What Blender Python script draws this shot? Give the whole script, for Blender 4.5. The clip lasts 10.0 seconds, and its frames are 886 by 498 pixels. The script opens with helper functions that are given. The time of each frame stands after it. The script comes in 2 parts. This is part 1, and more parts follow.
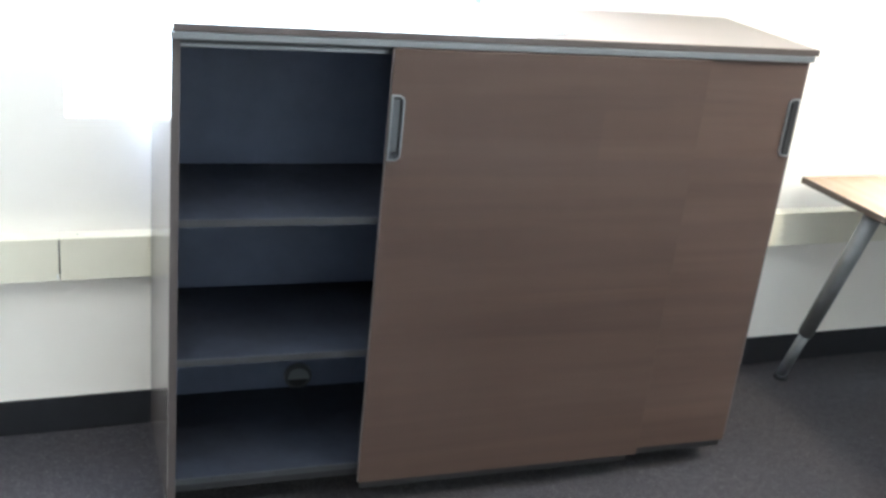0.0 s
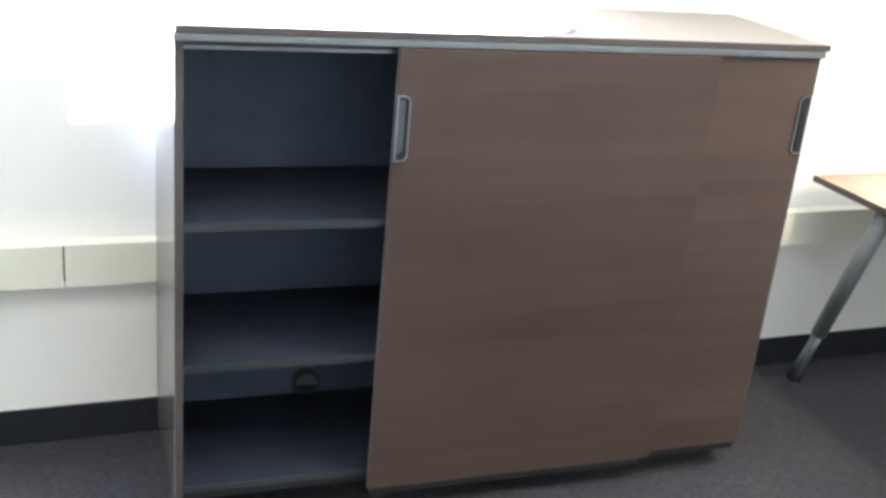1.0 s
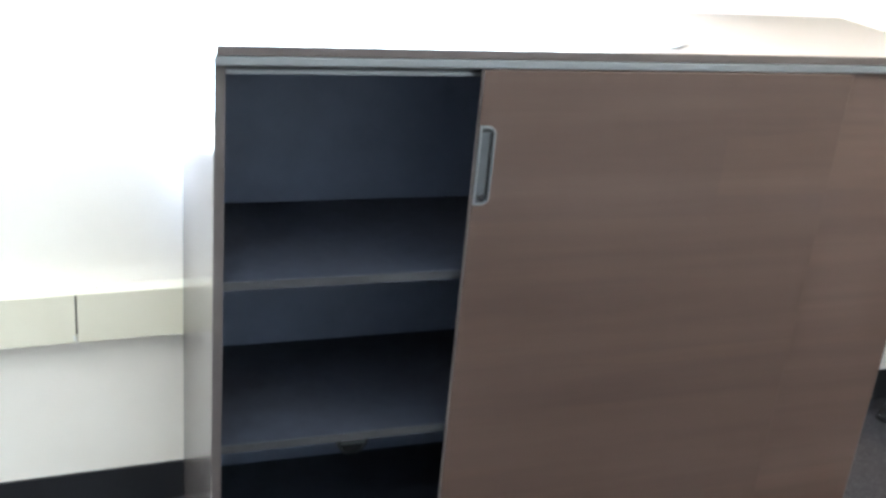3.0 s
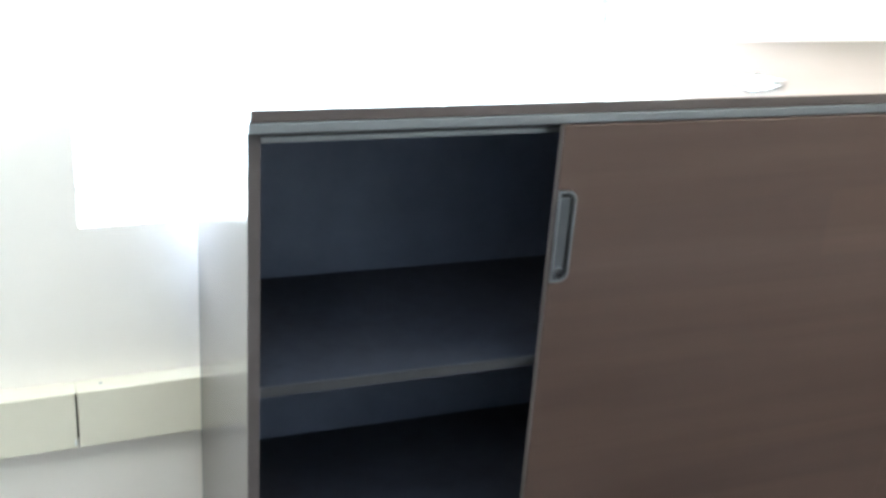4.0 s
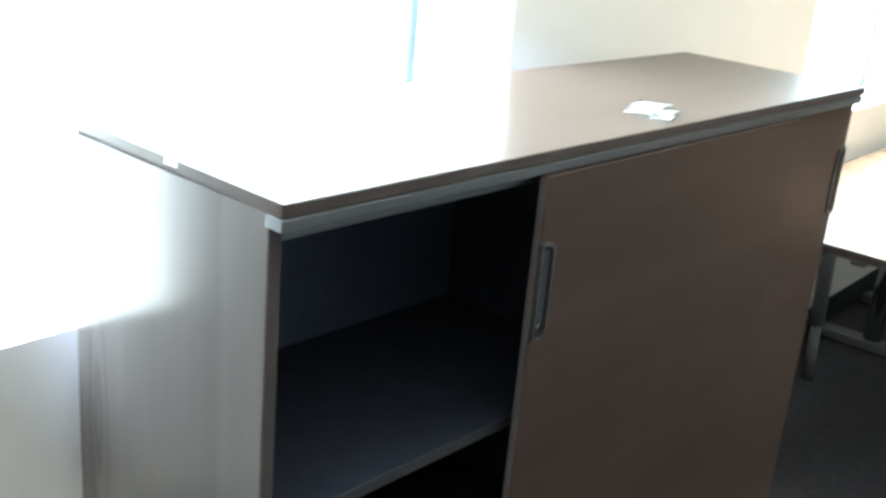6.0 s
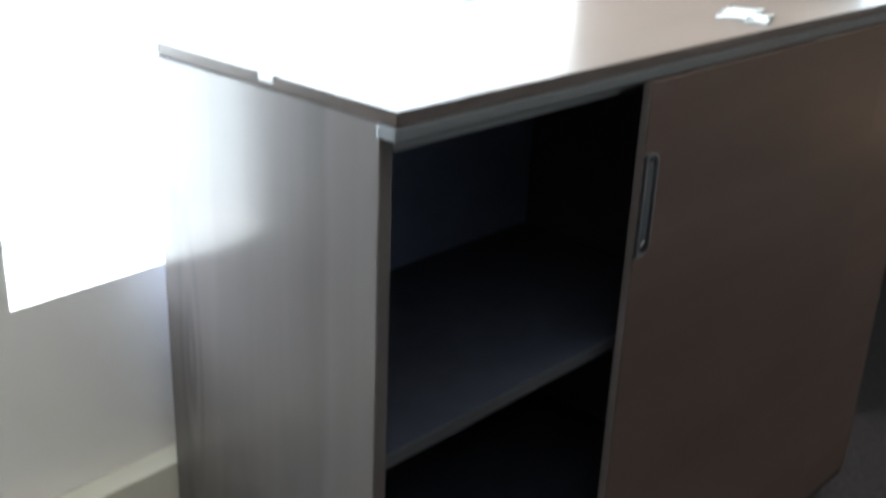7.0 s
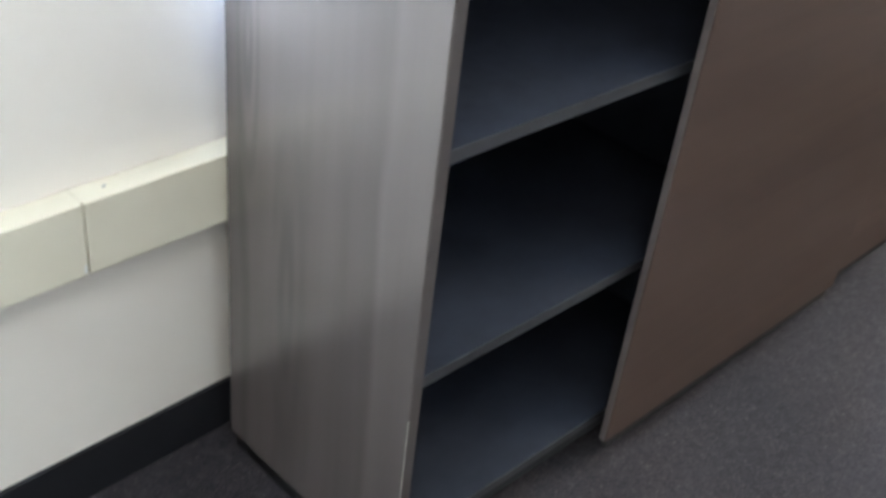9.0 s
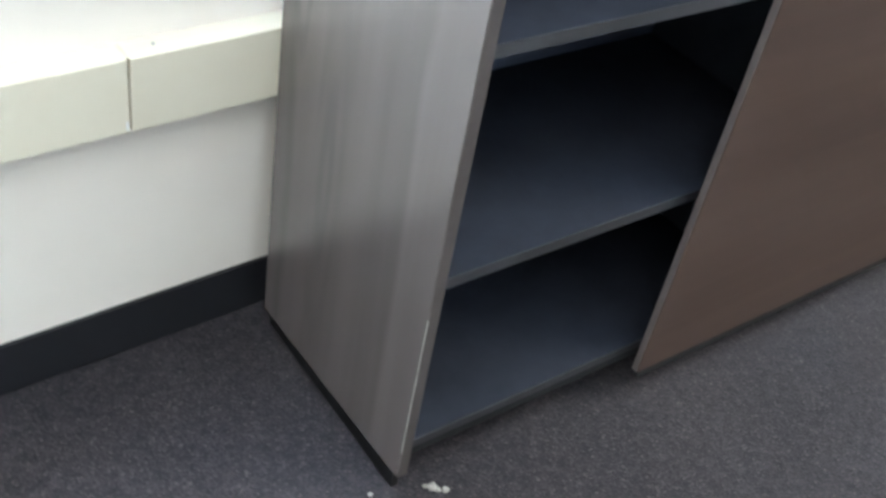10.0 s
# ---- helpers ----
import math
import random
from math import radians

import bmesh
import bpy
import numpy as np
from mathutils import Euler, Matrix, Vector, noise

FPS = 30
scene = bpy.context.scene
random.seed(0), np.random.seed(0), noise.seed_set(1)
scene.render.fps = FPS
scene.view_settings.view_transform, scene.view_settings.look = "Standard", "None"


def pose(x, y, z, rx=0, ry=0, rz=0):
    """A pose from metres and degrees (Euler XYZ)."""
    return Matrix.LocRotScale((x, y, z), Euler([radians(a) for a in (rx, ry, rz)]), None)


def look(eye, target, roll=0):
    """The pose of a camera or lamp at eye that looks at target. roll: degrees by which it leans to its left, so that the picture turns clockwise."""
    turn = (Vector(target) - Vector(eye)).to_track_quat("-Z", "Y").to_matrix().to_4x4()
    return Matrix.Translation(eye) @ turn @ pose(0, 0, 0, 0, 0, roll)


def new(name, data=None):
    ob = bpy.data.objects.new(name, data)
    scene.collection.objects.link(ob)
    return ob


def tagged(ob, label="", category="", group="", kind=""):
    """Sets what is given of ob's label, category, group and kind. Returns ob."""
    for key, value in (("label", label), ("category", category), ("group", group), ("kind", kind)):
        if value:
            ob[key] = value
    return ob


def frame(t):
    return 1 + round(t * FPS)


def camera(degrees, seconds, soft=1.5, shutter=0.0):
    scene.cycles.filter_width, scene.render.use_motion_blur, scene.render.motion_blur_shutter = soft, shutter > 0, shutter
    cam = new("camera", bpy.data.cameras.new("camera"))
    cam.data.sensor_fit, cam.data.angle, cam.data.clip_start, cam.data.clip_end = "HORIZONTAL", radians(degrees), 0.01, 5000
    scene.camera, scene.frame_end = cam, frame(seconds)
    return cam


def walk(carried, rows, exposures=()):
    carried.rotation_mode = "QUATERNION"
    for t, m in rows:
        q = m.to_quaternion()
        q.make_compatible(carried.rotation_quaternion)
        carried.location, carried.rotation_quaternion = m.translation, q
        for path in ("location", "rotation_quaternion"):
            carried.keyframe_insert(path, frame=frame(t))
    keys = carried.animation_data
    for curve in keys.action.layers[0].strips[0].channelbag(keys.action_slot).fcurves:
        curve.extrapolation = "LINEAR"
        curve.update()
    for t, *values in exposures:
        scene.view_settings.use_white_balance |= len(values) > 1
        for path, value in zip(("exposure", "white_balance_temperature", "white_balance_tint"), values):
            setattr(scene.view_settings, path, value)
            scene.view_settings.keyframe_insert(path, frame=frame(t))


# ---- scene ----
cam = camera(45.3, 10.0, soft=2.9, shutter=0.5)
PATH = [
    (0, (-0.212, -2.228, 1.658), (0.453, -0.488, 0.928), 6.3),
    (0.5, (-0.212, -2.214, 1.659), (0.45, -0.476, 0.922), 6.2),
    (1, (-0.203, -2.202, 1.638), (0.449, -0.454, 0.917), 5.5),
    (1.5, (-0.135, -2.123, 1.641), (0.424, -0.329, 0.956), 3.3),
    (2, (-0.071, -2.03, 1.634), (0.432, -0.236, 0.906), 4.5),
    (2.2, (-0.093, -2.0, 1.637), (0.439, -0.22, 0.896), 4.5),
    (3.4, (-0.281, -1.615, 1.596), (0.445, 0.087, 0.838), 5.1),
    (3.5, (-0.283, -1.587, 1.586), (0.458, 0.131, 0.877), 4.5),
    (4, (-0.279, -1.387, 1.607), (0.43, 0.333, 0.875), 4.1),
    (4.5, (-0.36, -1.197, 1.583), (0.637, 0.36, 0.82), 3.7),
    (5, (-0.564, -0.99, 1.582), (0.668, 0.4, 0.841), 2.5),
    (5.5, (-0.655, -0.949, 1.605), (0.794, 0.265, 0.953), 6.7),
    (5.6, (-0.673, -0.936, 1.609), (0.759, 0.292, 0.945), 6.2),
    (6.8, (-0.74, -0.768, 1.541), (0.667, 0.484, 0.87), 3.4),
    (7, (-0.751, -0.762, 1.524), (0.614, 0.491, 0.771), 2.5),
    (7.5, (-0.763, -0.756, 1.488), (0.598, 0.461, 0.672), 3.2),
    (8, (-0.769, -0.747, 1.462), (0.558, 0.481, 0.608), 3.0),
    (8.5, (-0.767, -0.736, 1.438), (0.521, 0.433, 0.451), 5.1),
    (9, (-0.772, -0.717, 1.4), (0.44, 0.409, 0.276), 7.0),
    (9.5, (-0.742, -0.72, 1.402), (0.329, 0.423, 0.158), 7.1),
    (10, (-0.696, -0.746, 1.368), (0.338, 0.398, 0.094), 11.4),
]
EXPOSURES = [(0, 0.3, 5750, 0), (1.0, 0.3, 5750, 0), (2.2, 0.47, 5750, 0), (3.4, 0.5, 5750, -1), (4.0, 0.2, 5800, -2), (5.5, -0.38, 5850, -7),
             (6.8, -1.3, 6000, 0), (8.0, -0.74, 6050, 3), (9.0, -0.08, 5900, 2), (10, 0.33, 5750, 0)]
walk(cam, [(t, look(eye, target, roll)) for t, eye, target, roll in PATH], EXPOSURES)

# ---------------------------------------------------------------- light
world = bpy.data.worlds.new("world")
scene.world = world
world.use_nodes = True
wn = world.node_tree.nodes
sky = wn.new("ShaderNodeTexSky")
sky.sky_type = 'NISHITA'
sky.sun_disc = False
sky.sun_elevation, sky.sun_rotation = radians(40), radians(150)
wn["Background"].inputs["Strength"].default_value = 0.1
world.node_tree.links.new(sky.outputs[0], wn["Background"].inputs["Color"])

DAYLIGHT = 84.0          # radiance of the overcast sky in the window openings


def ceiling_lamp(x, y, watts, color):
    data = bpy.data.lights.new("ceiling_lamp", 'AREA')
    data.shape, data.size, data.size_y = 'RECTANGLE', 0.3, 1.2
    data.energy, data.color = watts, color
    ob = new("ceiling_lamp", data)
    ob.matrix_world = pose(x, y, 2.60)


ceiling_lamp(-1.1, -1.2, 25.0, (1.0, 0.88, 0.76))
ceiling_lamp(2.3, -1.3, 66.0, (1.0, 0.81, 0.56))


# the window wall: x along it, -y into the room; the cabinet stands a little askew to it
TURN = 2.1
WALL = pose(0, 0.509, 0, 0, 0, TURN)
SILL, HEAD = 0.90, 2.25
OPENINGS = ((-0.21, 1.045), (2.66, 4.05))


def window_light(x0, x1):
    """The sky's light, standing just outside the glass of one opening."""
    data = bpy.data.lights.new("window_light", 'AREA')
    data.shape, data.size, data.size_y = 'RECTANGLE', x1 - x0 + 0.04, HEAD - SILL + 0.04
    data.energy = math.pi * data.size * data.size_y * DAYLIGHT
    data.color = (0.84, 0.91, 1.0)
    ob = new("window_light", data)
    ob.matrix_world = WALL @ pose((x0 + x1) / 2, 0.250, (SILL + HEAD) / 2, -90, 0, 0)


for span in OPENINGS:
    window_light(*span)


# ---------------------------------------------------------------- materials
def nodes_of(name, rough=0.5, metal=0.0, color=(0.5, 0.5, 0.5)):
    m = bpy.data.materials.new(name)
    m.use_nodes = True
    nt = m.node_tree
    b = nt.nodes["Principled BSDF"]
    b.inputs["Base Color"].default_value = (*color, 1)
    b.inputs["Roughness"].default_value = rough
    b.inputs["Metallic"].default_value = metal
    return m, nt, b


def coords(nt, scale):
    tc = nt.nodes.new("ShaderNodeTexCoord")
    mp = nt.nodes.new("ShaderNodeMapping")
    mp.inputs["Scale"].default_value = scale
    nt.links.new(tc.outputs["Object"], mp.inputs["Vector"])
    return mp.outputs["Vector"]


def noise_tex(nt, vec, scale, detail=4.0, rough=0.55, dist=0.0):
    n = nt.nodes.new("ShaderNodeTexNoise")
    n.inputs["Scale"].default_value = scale
    n.inputs["Detail"].default_value = detail
    n.inputs["Roughness"].default_value = rough
    n.inputs["Distortion"].default_value = dist
    nt.links.new(vec, n.inputs["Vector"])
    return n.outputs["Fac"]


def ramp(nt, fac, stops):
    r = nt.nodes.new("ShaderNodeValToRGB")
    el = r.color_ramp.elements
    while len(el) < len(stops):
        el.new(0.5)
    for e, (p, c) in zip(el, stops):
        e.position, e.color = p, (*c, 1)
    nt.links.new(fac, r.inputs["Fac"])
    return r.outputs["Color"]


def mix(nt, fac, a, b, mode='MIX'):
    m = nt.nodes.new("ShaderNodeMix")
    m.data_type, m.blend_type = 'RGBA', mode
    if isinstance(fac, float):
        m.inputs[0].default_value = fac
    else:
        nt.links.new(fac, m.inputs[0])
    nt.links.new(a, m.inputs[6])
    nt.links.new(b, m.inputs[7])
    return m.outputs[2]


def bump(nt, b, height, strength, distance=0.001):
    bp = nt.nodes.new("ShaderNodeBump")
    bp.inputs["Strength"].default_value = strength
    bp.inputs["Distance"].default_value = distance
    nt.links.new(height, bp.inputs["Height"])
    nt.links.new(bp.outputs["Normal"], b.inputs["Normal"])


def rough_by(nt, b, fac, lo, hi):
    mr = nt.nodes.new("ShaderNodeMapRange")
    mr.inputs["To Min"].default_value, mr.inputs["To Max"].default_value = lo, hi
    nt.links.new(fac, mr.inputs["Value"])
    nt.links.new(mr.outputs[0], b.inputs["Roughness"])


def wood(name, along, dark, mid, light, rough=(0.24, 0.34), plank=0.2, gloss=0.5, wide=9.0, staves=(), detail=5.0, figures=(), thin_share=0.30):
    """Wood-print laminate with its grain along one axis, in staves of slightly different tone."""
    m, nt, b = nodes_of(name)
    long_ = 0.55
    sc = [wide, wide, wide]
    sc["xyz".index(along)] = long_
    v = coords(nt, sc)
    fine = [60.0, 60.0, 60.0]
    fine["xyz".index(along)] = 1.6
    vf = coords(nt, fine)
    broad = noise_tex(nt, v, 1.0, detail, 0.6, 0.6)
    thin = noise_tex(nt, vf, 1.0, 3.0, 0.6, 0.2)
    c1 = ramp(nt, broad, ((0.28, dark), (0.52, mid), (0.74, light)))
    c2 = ramp(nt, thin, ((0.3, tuple(x * 0.86 for x in mid)), (0.7, tuple(min(1, x * 1.12) for x in mid))))
    col = mix(nt, thin_share, c1, c2)
    if plank and not staves:
        # printed boards of slightly unlike tone across the grain
        st = [0.0, 0.0, 0.0]
        st[0 if along == "z" else 2] = 1 / plank
        st["xyz".index(along)] = 0.35
        vo = nt.nodes.new("ShaderNodeTexVoronoi")
        vo.distance = 'CHEBYCHEV'
        vo.inputs["Scale"].default_value = 1.0
        nt.links.new(coords(nt, st), vo.inputs["Vector"])
        sep = nt.nodes.new("ShaderNodeSeparateColor")
        nt.links.new(vo.outputs["Color"], sep.inputs[0])
        tone = ramp(nt, sep.outputs[0], ((0.0, (0.86, 0.86, 0.88)), (1.0, (1.0, 0.98, 0.95))))
        col = mix(nt, 1.0, col, tone, 'MULTIPLY')
    elif staves:
        # glued staves of unlike tone with slightly wandering joints
        sx = nt.nodes.new("ShaderNodeSeparateXYZ")
        nt.links.new(coords(nt, (1, 1, 1)), sx.inputs[0])
        wob = nt.nodes.new("ShaderNodeMath")
        wob.operation = 'MULTIPLY_ADD'
        nt.links.new(noise_tex(nt, coords(nt, (3, 3, 2.2)), 1.0, 2.0), wob.inputs[0])
        wob.inputs[1].default_value = 0.05
        nt.links.new(sx.outputs[1], wob.inputs[2])
        mr = nt.nodes.new("ShaderNodeMapRange")
        mr.inputs["From Min"].default_value, mr.inputs["From Max"].default_value = 0.04, 0.50
        nt.links.new(wob.outputs[0], mr.inputs["Value"])
        tones = []
        for p, k in staves:
            tones += [(max(0.0, p - 0.03), tones[-1][1]), (p, (k, k, k))] if tones else [(p, (k, k, k))]
        col = mix(nt, 1.0, col, ramp(nt, mr.outputs[0], tones), 'MULTIPLY')
    for at, size, rings, depth in figures:
        # a cathedral figure: nested, drawn-out rings of darker grain
        fm = nt.nodes.new("ShaderNodeMapping")
        fm.inputs["Location"].default_value = [-p / q for p, q in zip(at, size)]
        fm.inputs["Scale"].default_value = [1 / q for q in size]
        ftc = nt.nodes.new("ShaderNodeTexCoord")
        nt.links.new(ftc.outputs["Object"], fm.inputs["Vector"])
        fw = nt.nodes.new("ShaderNodeTexWave")
        fw.wave_type, fw.rings_direction = 'RINGS', 'SPHERICAL'
        fw.inputs["Scale"].default_value = rings
        fw.inputs["Distortion"].default_value = 2.2
        fw.inputs["Detail"].default_value = 2.0
        nt.links.new(fm.outputs[0], fw.inputs["Vector"])
        fg = nt.nodes.new("ShaderNodeTexGradient")
        fg.gradient_type = 'SPHERICAL'
        nt.links.new(fm.outputs[0], fg.inputs["Vector"])
        fd = nt.nodes.new("ShaderNodeMath")
        fd.operation = 'MULTIPLY'
        nt.links.new(fw.outputs["Fac"], fd.inputs[0])
        nt.links.new(fg.outputs["Fac"], fd.inputs[1])
        col = mix(nt, 1.0, col, ramp(nt, fd.outputs[0], ((0.05, (1, 1, 1)), (0.7, (depth, depth, depth * 1.03)))), 'MULTIPLY')
    nt.links.new(col, b.inputs["Base Color"])
    rough_by(nt, b, noise_tex(nt, coords(nt, (3, 3, 3)), 1.0, 1.0), *rough)
    bump(nt, b, thin, 0.05, 0.0003)
    b.inputs["Specular IOR Level"].default_value = gloss
    return m


BROWN = dict(dark=(0.043, 0.0268, 0.0228), mid=(0.062, 0.0395, 0.0325), light=(0.079, 0.0535, 0.0455))
wood_x = wood("laminate_across", "x", **BROWN, rough=(0.40, 0.50), gloss=0.3)
wood_x2 = wood("laminate_across_second_board", "x", dark=(0.046, 0.0285, 0.0236), mid=(0.068, 0.0435, 0.0362), light=(0.090, 0.060, 0.0500), rough=(0.40, 0.50), gloss=0.3, wide=11.0)
wood_top = wood("laminate_top", "x", dark=(0.052, 0.035, 0.028), mid=(0.068, 0.0475, 0.0385), light=(0.086, 0.062, 0.0515), rough=(0.28, 0.31), gloss=0.22, plank=0)
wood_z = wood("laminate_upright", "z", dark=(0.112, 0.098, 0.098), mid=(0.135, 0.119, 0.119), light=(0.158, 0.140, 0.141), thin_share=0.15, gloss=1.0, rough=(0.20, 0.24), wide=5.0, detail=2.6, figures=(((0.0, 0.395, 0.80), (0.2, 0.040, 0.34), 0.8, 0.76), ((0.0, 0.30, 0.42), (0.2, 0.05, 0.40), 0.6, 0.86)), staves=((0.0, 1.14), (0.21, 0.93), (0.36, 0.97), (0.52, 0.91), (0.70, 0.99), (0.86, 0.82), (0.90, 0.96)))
wood_desk = wood("desk_laminate", "y", dark=(0.20, 0.125, 0.075), mid=(0.29, 0.185, 0.115), light=(0.36, 0.24, 0.155), rough=(0.14, 0.22), plank=0)


def plain(name, color, rough, metal=0.0, var=0.12, scale=8.0, bumps=0.0, bump_scale=200.0):
    m, nt, b = nodes_of(name, rough, metal, color)
    n = noise_tex(nt, coords(nt, (1, 1, 1)), scale, 6.0, 0.65)
    nt.links.new(ramp(nt, n, ((0.3, tuple(c * (1 - var) for c in color)), (0.7, tuple(min(1, c * (1 + var)) for c in color)))), b.inputs["Base Color"])
    rough_by(nt, b, noise_tex(nt, coords(nt, (1, 1, 1)), scale * 3), max(0.03, rough - 0.07), min(1, rough + 0.07))
    if bumps:
        bump(nt, b, noise_tex(nt, coords(nt, (1, 1, 1)), bump_scale, 3.0), bumps, 0.0006)
    return m


inner_grey = plain("dark_grey_laminate", (0.0205, 0.023, 0.034), 0.55, var=0.2, scale=14)
inner_grey.node_tree.nodes["Principled BSDF"].inputs["Specular IOR Level"].default_value = 0.2
# navy lifted and blued: the glare's haze over the dark interior is in the colour
back_hazed = plain("hazed_navy_board", (0.060, 0.073, 0.118), 0.6, var=0.15, scale=10)
inner_edge = plain("dark_grey_edging", (0.031, 0.031, 0.036), 0.4, var=0.15, scale=14)
silver = plain("satin_aluminium", (0.22, 0.225, 0.24), 0.36, 0.85, 0.06, 20)
steel = plain("brushed_steel", (0.42, 0.42, 0.42), 0.34, 0.9, 0.08, 30)
steel_plate = plain("satin_plate", (0.085, 0.09, 0.10), 0.4, 0.6, 0.06, 30)
top_edge = plain("top_edge_brown", (0.064, 0.050, 0.047), 0.4, var=0.1, scale=12)
# paler than the door: light from the left is put into this colour
door_edge_lit = plain("door_edge_left_lit", (0.150, 0.128, 0.126), 0.4, var=0.1, scale=12)
edge_brown = plain("edge_band_brown", (0.066, 0.055, 0.055), 0.4, var=0.1, scale=12)
worn_pale = plain("worn_pale_edge", (0.36, 0.345, 0.33), 0.6, var=0.3, scale=60)
outlet_grey = plain("outlet_grey", (0.17, 0.18, 0.19), 0.4, var=0.1)
chrome = plain("polished_steel", (0.48, 0.50, 0.54), 0.24, 1.0, 0.06, 30)
desk_edge = plain("desk_edge_brown", (0.055, 0.035, 0.026), 0.4, var=0.1, scale=12)
pull_metal = plain("satin_pull", (0.29, 0.30, 0.315), 0.32, 0.95, 0.06, 20)
dark_steel = plain("dark_steel", (0.12, 0.12, 0.13), 0.22, 1.0, 0.08, 30)
black = plain("black_plastic", (0.006, 0.006, 0.008), 0.6, var=0.2)
rubber = plain("black_vinyl", (0.008, 0.008, 0.012), 0.6, var=0.25, scale=5)
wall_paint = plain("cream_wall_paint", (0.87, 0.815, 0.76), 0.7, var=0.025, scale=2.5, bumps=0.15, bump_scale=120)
# unseen side and back walls: colour darkened to cut the bounced light
low_bounce_paint = plain("low_bounce_wall_paint", (0.46, 0.43, 0.385), 0.75, var=0.03, scale=2.0)
trunk_paint = plain("cream_trunking", (0.76, 0.71, 0.59), 0.42, var=0.03, scale=5)
white_paint = plain("white_frame_paint", (0.78, 0.78, 0.76), 0.4, var=0.03)
frame_grey = plain("blue_grey_frame", (0.13, 0.18, 0.22), 0.45, var=0.06)
# unseen ceiling, toned down to send less light back into the room
ceiling_paint = plain("ceiling_white", (0.72, 0.70, 0.66), 0.85, var=0.03)
paper_white = plain("paper_white", (0.84, 0.84, 0.83), 0.6, var=0.03)
white_card = plain("white_plastic", (0.75, 0.77, 0.78), 0.45, var=0.03)
grey_metal = plain("grey_powder_coat", (0.21, 0.21, 0.215), 0.45, 0.4, 0.08, 30)
dirt_white = plain("plaster_crumb", (0.30, 0.28, 0.26), 0.9, var=0.3, scale=90)

carpet, nt, b = nodes_of("carpet", 0.95)
v1 = coords(nt, (1, 1, 1))
tuft = nt.nodes.new("ShaderNodeTexVoronoi")          # single tufts, each of its own tone
tuft.inputs["Scale"].default_value = 270.0
nt.links.new(v1, tuft.inputs["Vector"])
tsep = nt.nodes.new("ShaderNodeSeparateColor")
nt.links.new(tuft.outputs["Color"], tsep.inputs[0])
clump = noise_tex(nt, v1, 42.0, 5.0, 0.7)
big = noise_tex(nt, v1, 2.6, 4.0, 0.6)
cc = ramp(nt, tsep.outputs[0], ((0.0, (0.017, 0.015, 0.0195)), (0.45, (0.025, 0.022, 0.027)), (0.80, (0.033, 0.029, 0.034)), (0.96, (0.042, 0.037, 0.042)), (1.0, (0.070, 0.061, 0.063))))
cd = ramp(nt, clump, ((0.30, (0.62, 0.62, 0.64)), (0.70, (1.4, 1.37, 1.35))))
cc = mix(nt, 1.0, cc, cd, 'MULTIPLY')
ce = ramp(nt, big, ((0.3, (0.82, 0.82, 0.86)), (0.7, (1.12, 1.08, 1.05))))
nt.links.new(mix(nt, 1.0, cc, ce, 'MULTIPLY'), b.inputs["Base Color"])
b.inputs["Sheen Weight"].default_value = 0.12
b.inputs["Specular IOR Level"].default_value = 0.2
bump(nt, b, tuft.outputs["Distance"], 0.5, 0.002)

glass, nt, b = nodes_of("window_glass", 0.0, 0.0, (1, 1, 1))
b.inputs["Transmission Weight"].default_value = 1.0
b.inputs["IOR"].default_value = 1.45

outdoors = bpy.data.materials.new("bright_overcast")
outdoors.use_nodes = True
nt = outdoors.node_tree
nt.nodes.remove(nt.nodes["Principled BSDF"])
em = nt.nodes.new("ShaderNodeEmission")
em.inputs["Color"].default_value = (0.68, 0.88, 1.0, 1)
em.inputs["Strength"].default_value = 4.0
nt.links.new(em.outputs[0], nt.nodes["Material Output"].inputs["Surface"])


# ---------------------------------------------------------------- mesh helpers
def box(bm, x0, x1, y0, y1, z0, z1, bevel=0.0, seg=2):
    r = bmesh.ops.create_cube(bm, size=1.0)
    vs = r["verts"]
    for v in vs:
        v.co = Vector((x0 if v.co.x < 0 else x1, y0 if v.co.y < 0 else y1, z0 if v.co.z < 0 else z1))
    if bevel:
        es = list({e for v in vs for e in v.link_edges})
        bmesh.ops.bevel(bm, geom=es, offset=bevel, segments=seg, affect='EDGES', profile=0.6)
    return bm


def boxed(*a, **k):
    return box(bmesh.new(), *a, **k)


def tube(bm, p, q, r0, r1=None, n=20, squash=1.0):
    """A round, tapered bar from p to q."""
    p, q = Vector(p), Vector(q)
    r1 = r0 if r1 is None else r1
    turn = (q - p).to_track_quat('Z', 'X').to_matrix()
    rings = []
    for c, r in ((p, r0), (q, r1)):
        rings.append([bm.verts.new(c + turn @ Vector((math.cos(2 * math.pi * i / n) * r * squash, math.sin(2 * math.pi * i / n) * r, 0))) for i in range(n)])
    for i in range(n):
        f = bm.faces.new((rings[0][i], rings[0][(i + 1) % n], rings[1][(i + 1) % n], rings[1][i]))
        f.smooth = True
    bm.faces.new(rings[0][::-1])
    bm.faces.new(rings[1])
    return bm


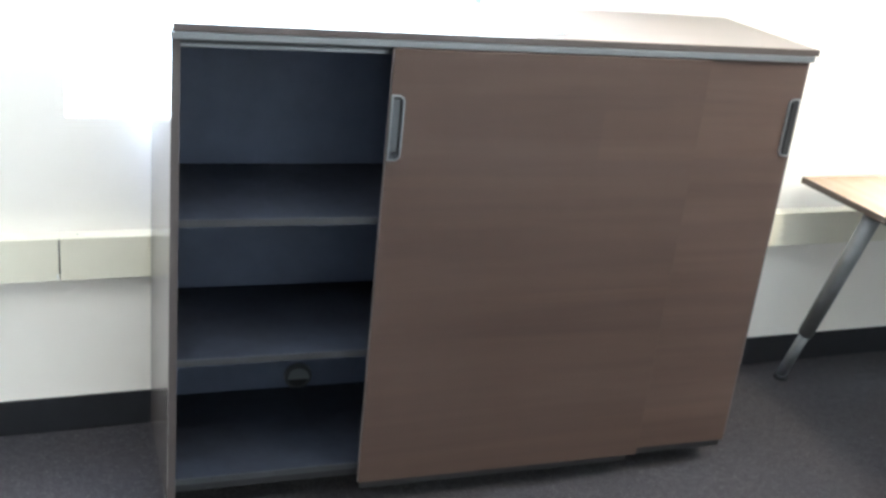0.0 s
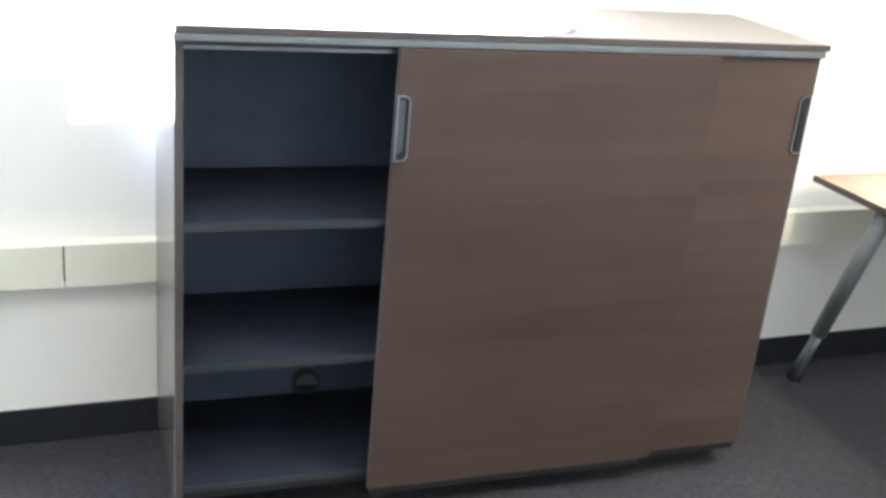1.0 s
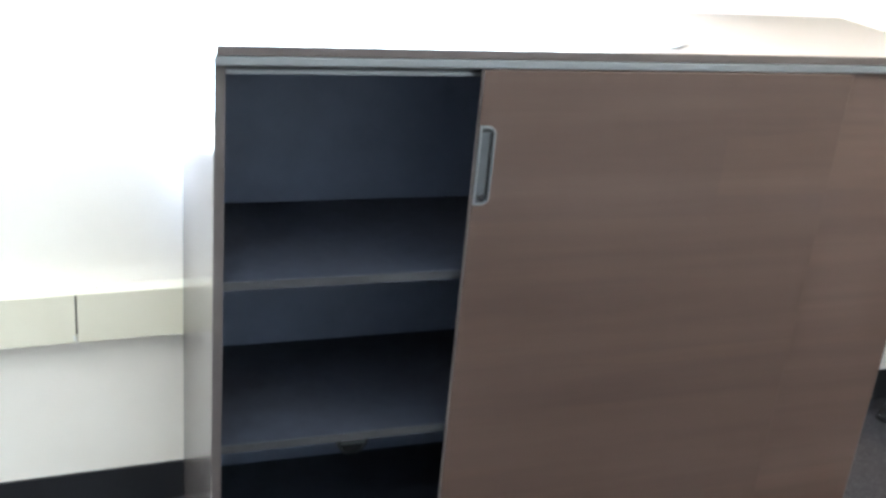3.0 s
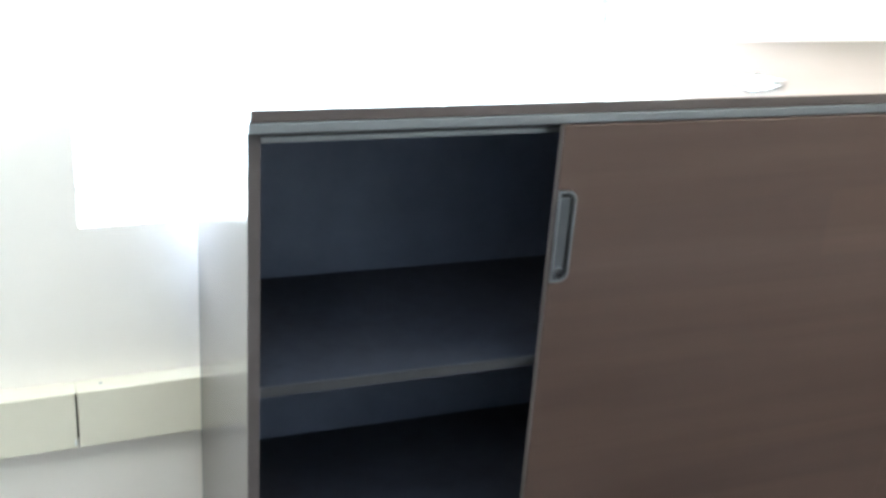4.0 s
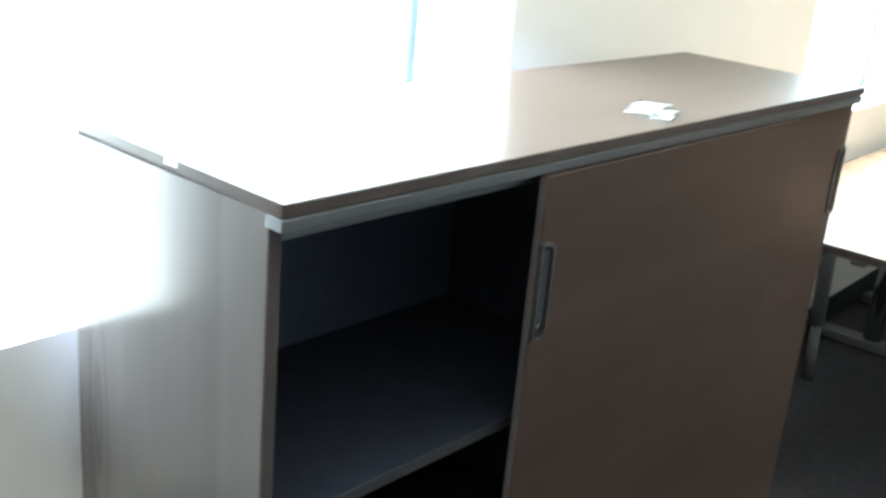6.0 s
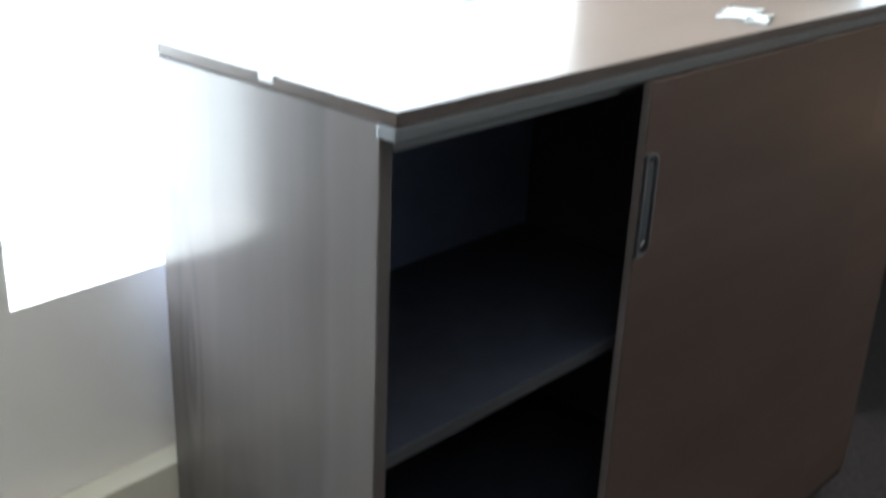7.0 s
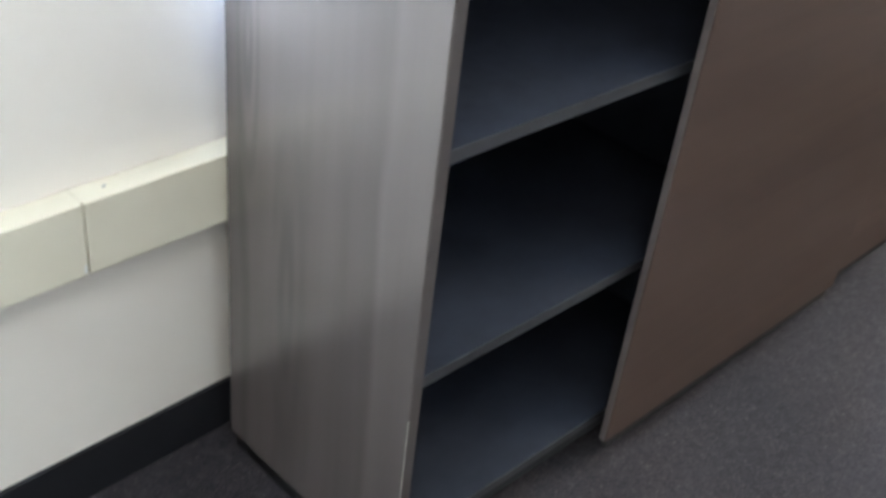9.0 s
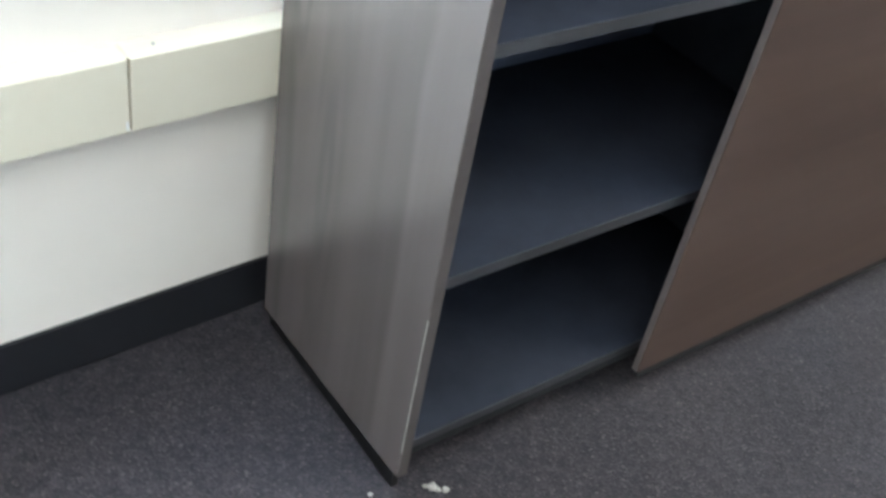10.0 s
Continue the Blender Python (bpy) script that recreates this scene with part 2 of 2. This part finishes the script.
def plate(bm, outline, hole, y0, y1):
    """A flat ring between an outline and a hole in the x-z plane, from y0 (front) to y1."""
    n = len(outline)
    vs = [[bm.verts.new((x, y, z)) for x, z in ring] for y in (y0, y1) for ring in (outline, hole)]
    of, hf, ob_, hb = vs
    for i in range(n):
        j = (i + 1) % n
        bm.faces.new((of[i], of[j], hf[j], hf[i]))
        bm.faces.new((ob_[j], ob_[i], hb[i], hb[j]))
        bm.faces.new((of[j], of[i], ob_[i], ob_[j]))
        bm.faces.new((hf[i], hf[j], hb[j], hb[i]))
    bmesh.ops.recalc_face_normals(bm, faces=bm.faces)
    return bm


def part(name, bm, material, parent=None, label=""):
    me = bpy.data.meshes.new(name)
    bm.to_mesh(me)
    bm.free()
    me.materials.append(material)
    ob = new(name, me)
    ob.parent = parent
    return tagged(ob, label)


def thing(name, at, label, category, group=""):
    ob = new(name)
    ob.matrix_world = at
    ob.empty_display_size = 0.1
    return tagged(ob, label, category, group)


def structure(name, bm, material, label, at=None, category="wall"):
    ob = part(name, bm, material, None, label)
    if at is not None:
        ob.matrix_world = at
    return tagged(ob, label, category, "", "structure")


# ---------------------------------------------------------------- the room
W0, W1, THICK, CEIL = -2.6, 9.4, 0.28, 2.65

structure("floor", boxed(-2.75, 9.4, -5.0, 1.15, -0.12, 0.0), carpet, "dark grey speckled office carpet", None, "floor")
structure("ceiling", boxed(-2.75, 9.4, -5.0, 1.15, CEIL, CEIL + 0.1), ceiling_paint, "plain unseen ceiling, white toned down to cut bounced light", None, "ceiling")

bm = bmesh.new()
box(bm, W0, W1, 0, THICK, 0, SILL)
box(bm, W0, W1, 0, THICK, HEAD, CEIL)
edges = [W0] + [x for o in OPENINGS for x in o] + [W1]
for x0, x1 in zip(edges[0::2], edges[1::2]):
    box(bm, x0, x1, 0, THICK, SILL, HEAD)
structure("wall_north", bm, wall_paint, "cream painted window wall", WALL)
structure("wall_west", boxed(-2.75, -2.6, -5.0, 0.8, 0, CEIL), low_bounce_paint, "plain unseen side wall, darkened to cut bounced light")
structure("wall_east", boxed(9.25, 9.4, -5.0, 1.1, 0, CEIL), low_bounce_paint, "plain unseen side wall, darkened to cut bounced light")
structure("wall_south", boxed(-2.75, 9.4, -5.0, -4.85, 0, CEIL), low_bounce_paint, "plain unseen wall behind the camera, darkened to cut bounced light")

structure("baseboard", boxed(W0 + 0.05, W1 - 0.2, -0.008, 0.0, 0, 0.105, bevel=0.002), rubber, "black vinyl skirting along the wall", WALL, "baseboard")

for i, (x0, x1) in enumerate(OPENINGS):
    bm = bmesh.new()
    d0, d1, f = 0.206, 0.228, 0.0035
    box(bm, x0 + 0.002, x0 + f, d0, d1, SILL + 0.002, HEAD - 0.002, 0.003)
    box(bm, x1 - f, x1 - 0.002, d0, d1, SILL + 0.002, HEAD - 0.002, 0.003)
    box(bm, x0 + f, x1 - f, d0, d1, SILL + 0.002, SILL + f, 0.003)
    box(bm, x0 + f, x1 - f, d0, d1, HEAD - f, HEAD - 0.002, 0.003)
    win = part("window_%d" % (i + 1), bm, white_paint)
    win.matrix_world = WALL
    tagged(win, "wide window with slim frame and one upright mullion", "window", "", "structure")
    mids = [x0 + 1.166]
    for xm in mids:
        part("mullion", boxed(xm - 0.013, xm + 0.013, d0 - 0.012, d1 - 0.002, SILL + f, HEAD - f, 0.003), frame_grey, win, "blue-grey upright mullion")
    for a, c in zip([x0 + f] + [x + 0.013 for x in mids], [x - 0.013 for x in mids] + [x1 - f]):
        g = part("pane", boxed(a, c, 0.214, 0.220, SILL + f, HEAD - f), glass, win)
        g.visible_shadow = False

bd = structure("backdrop", boxed(-9, 24, 4.2, 4.25, -3.0, 34.0), outdoors, "bright white overcast outdoors", None, "backdrop")

# cable trunking along the wall, in lengths butted end to end
TR_Z0, TR_Z1, TR_D = 0.4745, 0.592, 0.048
trunking = thing("cable_trunking", WALL, "cream plastic cable trunking in butted lengths along the wall", "trunking")
cuts = [W0 + 0.05, -1.45, -0.237, 2.0 + 0.62, 4.0, 6.0, 8.0, W1 - 0.2]
for x0, x1 in zip(cuts[:-1], cuts[1:]):
    part("trunking_length", boxed(x0 + 0.0017, x1 - 0.0017, -TR_D, -0.0005, TR_Z0, TR_Z1, 0.0022), trunk_paint, trunking)
part("backing", boxed(cuts[0], cuts[-1], -0.030, -0.0006, TR_Z0 + 0.012, TR_Z1 - 0.012), black, trunking, "dark gap behind the joints")
for x in cuts[1:-1]:
    part("joint_cover", boxed(x - 0.0015, x + 0.0015, -TR_D + 0.007, -0.0008, TR_Z1 - 0.006, TR_Z1 - 0.0006), trunk_paint, trunking)
part("paint_chip", boxed(-0.2445, -0.2405, -TR_D - 0.0005, -TR_D + 0.0005, TR_Z0 + 0.005, TR_Z0 + 0.019), paper_white, trunking, "small white paint chip by the joint")
part("screw", tube(bmesh.new(), (-0.19, -0.022, TR_Z1 - 0.001), (-0.19, -0.022, TR_Z1 + 0.0012), 0.003, n=10), steel, trunking)

# ---------------------------------------------------------------- the cabinet
CW, CD, CH = 1.6, 0.450, 1.24
FRONT = 0.025                                # front of the carcass
cab = thing("sliding_door_cabinet", pose(0, 0, 0), "brown wood-laminate office cabinet with sliding doors, one end open and empty", "cabinet")
part("top_panel", boxed(0, CW, 0, CD, CH - 0.017, CH, 0.0015), wood_top, cab, "brown laminate top, glossy")
part("edge_band", boxed(0.0015, CW - 0.0015, -0.0010, -0.0001, CH - 0.0155, CH - 0.0015), top_edge, cab, "dark brown front edge of the top")
for sx, sw, sz, fy in ((0.0, 0.019, 0.04, 0.012), (CW - 0.022, 0.018, 0.095, 0.10)):
    side = boxed(sx, sx + sw, FRONT, CD, sz, CH - 0.0175, 0.0015)
    for v in side.verts:
        if v.co.x < 0.006:                   # the open end bows out a little towards the wall
            v.co.x -= 0.0075 * (v.co.y - FRONT) / (CD - FRONT)
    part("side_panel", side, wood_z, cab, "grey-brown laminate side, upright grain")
    part("edge_band", boxed(sx + 0.0006, sx + sw - 0.0006, FRONT - 0.0012, FRONT - 0.0002, sz + 0.001, CH - 0.034), edge_brown, cab, "plain brown edge band")
    part("foot_rail", boxed(sx + 0.003, sx + sw - 0.003, FRONT + fy, CD - 0.004, 0.0, sz - 0.0005, 0.002), black, cab, "black plastic foot rail")
IN0, IN1 = 0.0192, CW - 0.0222
part("back_panel", boxed(IN0, IN1, CD - 0.012, CD - 0.004, 0.10, CH - 0.018), back_hazed, cab, "navy back panel with glare haze in its colour")
part("divider", boxed(0.792, 0.808, 0.05, CD - 0.0125, 0.1215, CH - 0.05), inner_grey, cab)
part("bottom_panel", boxed(IN0, IN1, FRONT + 0.002, CD - 0.0125, 0.103, 0.121, 0.001), inner_grey, cab, "dark grey floor panel")
part("bottom_edging", boxed(IN0, IN1, FRONT - 0.0005, FRONT + 0.0018, 0.1035, 0.1205), inner_edge, cab)
for z in (0.781, 0.430):
    for a, c in ((IN0, 0.7915), (0.8085, IN1)):
        sh = part("shelf", boxed(a, c, FRONT + 0.004, CD - 0.0125, z, z + 0.018, 0.001), inner_grey, cab, "dark grey shelf")
        part("edging", boxed(a, c, FRONT + 0.0015, FRONT + 0.0038, z, z + 0.018), inner_edge, sh)
# chipped, pale stretches of the front corner of the open side
bm = bmesh.new()
rw = random.Random(11)
z = 0.10
while z < 0.37:
    h = rw.uniform(0.010, 0.03)
    w = rw.uniform(0.0003, 0.0007)
    box(bm, -0.0006, -0.0006 + w, FRONT - 0.0016, FRONT + 0.0001, z, z + h)
    z += h
part("worn_edge", bm, worn_pale, cab, "pale chipped front corner of the side")
# upper rail: front profile, a groove whose shade is a dark-coloured box, the inner lip
part("upper_rail", boxed(-0.004, CW - 0.012, -0.003, FRONT + 0.002, CH - 0.033, CH - 0.0175, 0.002), silver, cab, "satin aluminium sliding rail")
inner = part("inner_rail", boxed(IN0, IN1, FRONT + 0.006, FRONT + 0.018, CH - 0.0535, CH - 0.0335, 0.001), inner_edge, cab, "inner rail, coloured dark for the shaded groove")
part("lip", boxed(IN0, IN1, FRONT + 0.002, FRONT + 0.0058, CH - 0.0545, CH - 0.0465, 0.001), silver, inner, "pale aluminium lip")
part("lower_rail", boxed(IN0, CW - 0.026, FRONT + 0.0005, FRONT + 0.012, 0.085, 0.1025, 0.001), black, cab, "black lower guide rail")

# cable outlet in the back panel
n = 28
ring_o = [(0.402 + 0.040 * math.cos(2 * math.pi * i / n), 0.158 + 0.040 * math.sin(2 * math.pi * i / n)) for i in range(n)]
ring_i = [(0.402 + 0.031 * math.cos(2 * math.pi * i / n), 0.153 + 0.031 * math.sin(2 * math.pi * i / n)) for i in range(n)]
outlet = part("cable_outlet", plate(bmesh.new(), ring_o, ring_i, CD - 0.022, CD - 0.0121), inner_edge, cab, "round dark cable outlet")
part("cover", tube(bmesh.new(), (0.402, CD - 0.015, 0.158), (0.402, CD - 0.0122, 0.158), 0.0375, n=28), black, outlet)
flap = bmesh.new()
arc = [(0.402 + 0.031 * math.cos(math.pi * i / 14), 0.154 + 0.031 * math.sin(math.pi * i / 14)) for i in range(15)]
f0 = flap.faces.new([flap.verts.new((x, CD - 0.018 - 0.012 * (0.185 - z) / 0.03, z)) for x, z in arc])
bmesh.ops.solidify(flap, geom=[f0], thickness=0.0015)
part("flap", flap, outlet_grey, outlet, "grey half-round flap")


def door(x0, x1, y0, z0, left):
    d = part("sliding_door", boxed(x0, x1, y0, y0 + 0.014, z0, CH - 0.0350, 0.0015), wood_x if left else wood_x2, cab, "brown laminate sliding door")
    part("bottom_guide", boxed(x0 + 0.006, x1 - (0.030 if left else 0.010), y0 + 0.001, y0 + 0.012, z0 - 0.018, z0 - 0.0005, 0.001), black, d, "black guide strip")
    if left:
        part("edge_band", boxed(x0 - 0.0009, x0 - 0.0001, y0 + 0.0012, y0 + 0.0128, z0 + 0.001, CH - 0.036), door_edge_lit, d, "grey-brown edge band, paler for light from the left")
    # D-shaped pull on the closing edge: frame, dark cup, lock button
    s, e = (1, x0) if left else (-1, x1)
    zc, hh, w, r = (1.026 if left else 1.034), 0.077, 0.033, 0.016

    def dee(m):
        pts = [(e + s * (0.0005 + m), zc - hh + m), (e + s * (0.0005 + m), zc + hh - m)]
        rr = r - m * 0.5
        for k in range(7):
            a = math.pi / 2 * k / 6
            pts.append((e + s * (w - m - rr + rr * math.sin(a)), zc + hh - m - rr + rr * math.cos(a)))
        for k in range(7):
            a = math.pi / 2 * k / 6
            pts.append((e + s * (w - m - rr + rr * math.cos(a)), zc - hh + m + rr - rr * math.sin(a)))
        return pts
    h = part("handle", plate(bmesh.new(), dee(0.0), dee(0.0040), y0 - 0.005, y0 - 0.0002), pull_metal, d, "satin aluminium recessed pull")
    cup = bmesh.new()
    cup.faces.new([cup.verts.new((x, y0 - 0.0008, z)) for x, z in dee(0.0038)])
    bmesh.ops.recalc_face_normals(cup, faces=cup.faces)
    ex = bmesh.ops.extrude_face_region(cup, geom=list(cup.faces))
    for v in [g for g in ex["geom"] if isinstance(g, bmesh.types.BMVert)]:
        v.co.y += 0.0004
    part("cup", cup, black, h, "dark finger recess")
    lip = bmesh.new()
    box(lip, min(e + s * 0.0042, e + s * 0.021), max(e + s * 0.0042, e + s * 0.021), y0 - 0.0042, y0 - 0.0009, zc - hh + 0.0042, zc + hh - 0.012, 0.001)
    part("inner_plate", lip, steel_plate if left else black, h, "brushed inner face of the pull")
    if left:
        part("lock", tube(bmesh.new(), (e + 0.015, y0 - 0.0075, zc - hh + 0.0165), (e + 0.015, y0 - 0.0009, zc - hh + 0.0165), 0.0075, n=18), dark_steel, h, "round lock button")
    return d


door(0.474, 1.285, -0.008, 0.080, True)
door(0.772, 1.579, 0.009, 0.089, False)


# folded paper on the cabinet top
def paper_sheet(name, length, width, rise, thick=0.0012, n=10):
    bm = bmesh.new()
    rows = []
    for i in range(n + 1):
        u = i / n
        z = rise * (0.5 - 0.5 * math.cos(math.pi * min(1, u * 1.3))) * (1 - 0.4 * u)
        rows.append([bm.verts.new((length * (u - 0.5), width * (w - 0.5), z + 0.002 * math.sin(9 * u + 4 * w))) for w in (0, 0.35, 0.7, 1)])
    for a, c in zip(rows[:-1], rows[1:]):
        for k in range(3):
            bm.faces.new((a[k], c[k], c[k + 1], a[k + 1])).smooth = True
    bmesh.ops.solidify(bm, geom=list(bm.faces), thickness=thick)
    return bm


slip = part("folded_paper", paper_sheet("folded_paper", 0.112, 0.062, 0.005), paper_white)
slip.matrix_world = pose(0.880, 0.092, CH + 0.0035, 0, 0, 18)
tagged(slip, "small folded white paper slip lying on the cabinet", "paper")
slip2 = part("folded_paper", paper_sheet("folded_paper", 0.092, 0.036, 0.003), paper_white)
slip2.matrix_world = pose(0.862, 0.048, CH + 0.0035, 0, 0, 20)
tagged(slip2, "second flat white paper slip on the cabinet", "paper")

# scrap of tape over the end of the cabinet top
bm = bmesh.new()
box(bm, -0.0009, -0.0001, 0.205, 0.232, CH - 0.009, CH + 0.0008)
box(bm, -0.0009, 0.011, 0.205, 0.232, CH + 0.0001, CH + 0.0009)
tape = part("tape_scrap", bm, paper_white)
tagged(tape, "scrap of white tape stuck over the cabinet edge", "tape")

# ---------------------------------------------------------------- desks
DESK_Z = 0.73


def splay_leg(name, foot, top, r_low, r_up, mat, parent, collar=0.30):
    p, q = Vector(foot), Vector(top)
    m = p.lerp(q, collar)
    leg = part(name, tube(bmesh.new(), m, q, r_up, r_up * 1.08), mat, parent, "grey metal telescopic leg")
    part("lower_tube", tube(bmesh.new(), p + Vector((0, 0, 0.014)), m, r_low), mat, leg)
    part("rubber_foot", tube(bmesh.new(), p, p + Vector((0, 0, 0.016)), r_low * 1.35, r_low * 1.15), black, leg)
    return leg


desk = thing("desk", WALL @ pose(2.06, -0.072, 0), "light brown laminate desk on grey metal legs by the wall", "desk", "desks along the wall")
part("desktop", boxed(0, 0.93, -1.25, 0, DESK_Z - 0.022, DESK_Z, 0.003), wood_desk, desk, "light brown laminate desktop")
part("edge_band", boxed(-0.0022, -0.0002, -1.248, -0.002, DESK_Z - 0.0215, DESK_Z - 0.001), desk_edge, desk, "dark brown edge band")
part("edge_band", boxed(0.002, 0.928, -1.2522, -1.2502, DESK_Z - 0.0215, DESK_Z - 0.001), desk_edge, desk, "dark brown edge band")
splay_leg("leg", (0.07, -0.045, 0), (0.052, -0.285, DESK_Z - 0.035), 0.0185, 0.0255, grey_metal, desk)
splay_leg("leg", (0.07, -1.20, 0), (0.075, -0.97, DESK_Z - 0.035), 0.0185, 0.0255, grey_metal, desk)
splay_leg("leg", (0.73, -0.11, 0), (0.73, -0.08, DESK_Z - 0.035), 0.0185, 0.0255, grey_metal, desk)
splay_leg("leg", (0.77, -1.18, 0), (0.77, -1.15, DESK_Z - 0.035), 0.0185, 0.0255, grey_metal, desk)
part("frame_bar", boxed(0.05, 0.88, -0.42, -0.38, DESK_Z - 0.055, DESK_Z - 0.0225, 0.004), grey_metal, desk)
part("cross_bar", boxed(0.055, 0.095, -1.0, -0.24, DESK_Z - 0.045, DESK_Z - 0.0225, 0.004), grey_metal, desk)

desk2 = thing("desk", WALL @ pose(3.0, -0.05, 0), "light brown laminate desk on T-shaped metal bases", "desk", "desks along the wall")
part("desktop", boxed(0, 1.6, -0.80, 0, DESK_Z - 0.022, DESK_Z, 0.003), wood_desk, desk2, "light brown laminate desktop")
part("edge_band", boxed(-0.0022, -0.0002, -0.798, -0.002, DESK_Z - 0.0215, DESK_Z - 0.001), desk_edge, desk2, "dark brown edge band")
part("edge_band", boxed(0.002, 1.598, -0.8022, -0.8002, DESK_Z - 0.0215, DESK_Z - 0.001), desk_edge, desk2, "dark brown edge band")
for bx in (0.23, 0.75):
    base = part("base_bar", boxed(bx - 0.035, bx + 0.035, -0.74, 0.02, 0.012, 0.05, 0.010, 3), grey_metal, desk2, "flat grey metal floor bar")
    for py in (-0.195, -0.285):
        part("post", tube(bmesh.new(), (bx, py, 0.05), (bx + 0.02, py, DESK_Z - 0.024), 0.034, n=24, squash=0.7), chrome, base, "oval steel post")
    for py in (0.0, -0.72):
        part("rubber_foot", tube(bmesh.new(), (bx, py, 0.0), (bx, py, 0.013), 0.02), black, base)

small = part("cable_box", boxed(-0.03, 0.03, -0.018, 0.018, 0, 0.012, 0.004), black)
small.matrix_world = WALL @ pose(3.30, -0.25, DESK_Z)
tagged(small, "small dark box lying on the desk", "box")

# white rounded panel leaning low beneath the desks
bm = boxed(-0.16, 0.16, -0.2, 0.2, 0.0, 0.02, 0.008, 3)
panel = part("white_panel", bm, white_card)
panel.matrix_world = pose(3.03, -0.19, 0.0, 0, 0, 14)
tagged(panel, "white plastic panel lying on the carpet", "panel")

# crumbs of plaster by the cabinet's foot
rng = random.Random(4)


def crumb(x, y, r):
    bm = bmesh.new()
    bmesh.ops.create_icosphere(bm, subdivisions=2, radius=r)
    for v in bm.verts:
        v.co *= 0.65 + 0.7 * rng.random()
        v.co.z = max(0.0, v.co.z * 0.6 + r * 0.35)
    ob = part("plaster_crumb", bm, dirt_white)
    ob.location = (x, y, 0)
    return tagged(ob, "small pale crumb of debris on the carpet", "debris", "crumbs on the carpet")


for cx, cy, cr in ((0.060, 0.006, 0.008), (0.077, -0.010, 0.006), (0.067, -0.003, 0.005), (0.052, 0.012, 0.004), (-0.034, 0.040, 0.004)):
    crumb(cx, cy, cr)
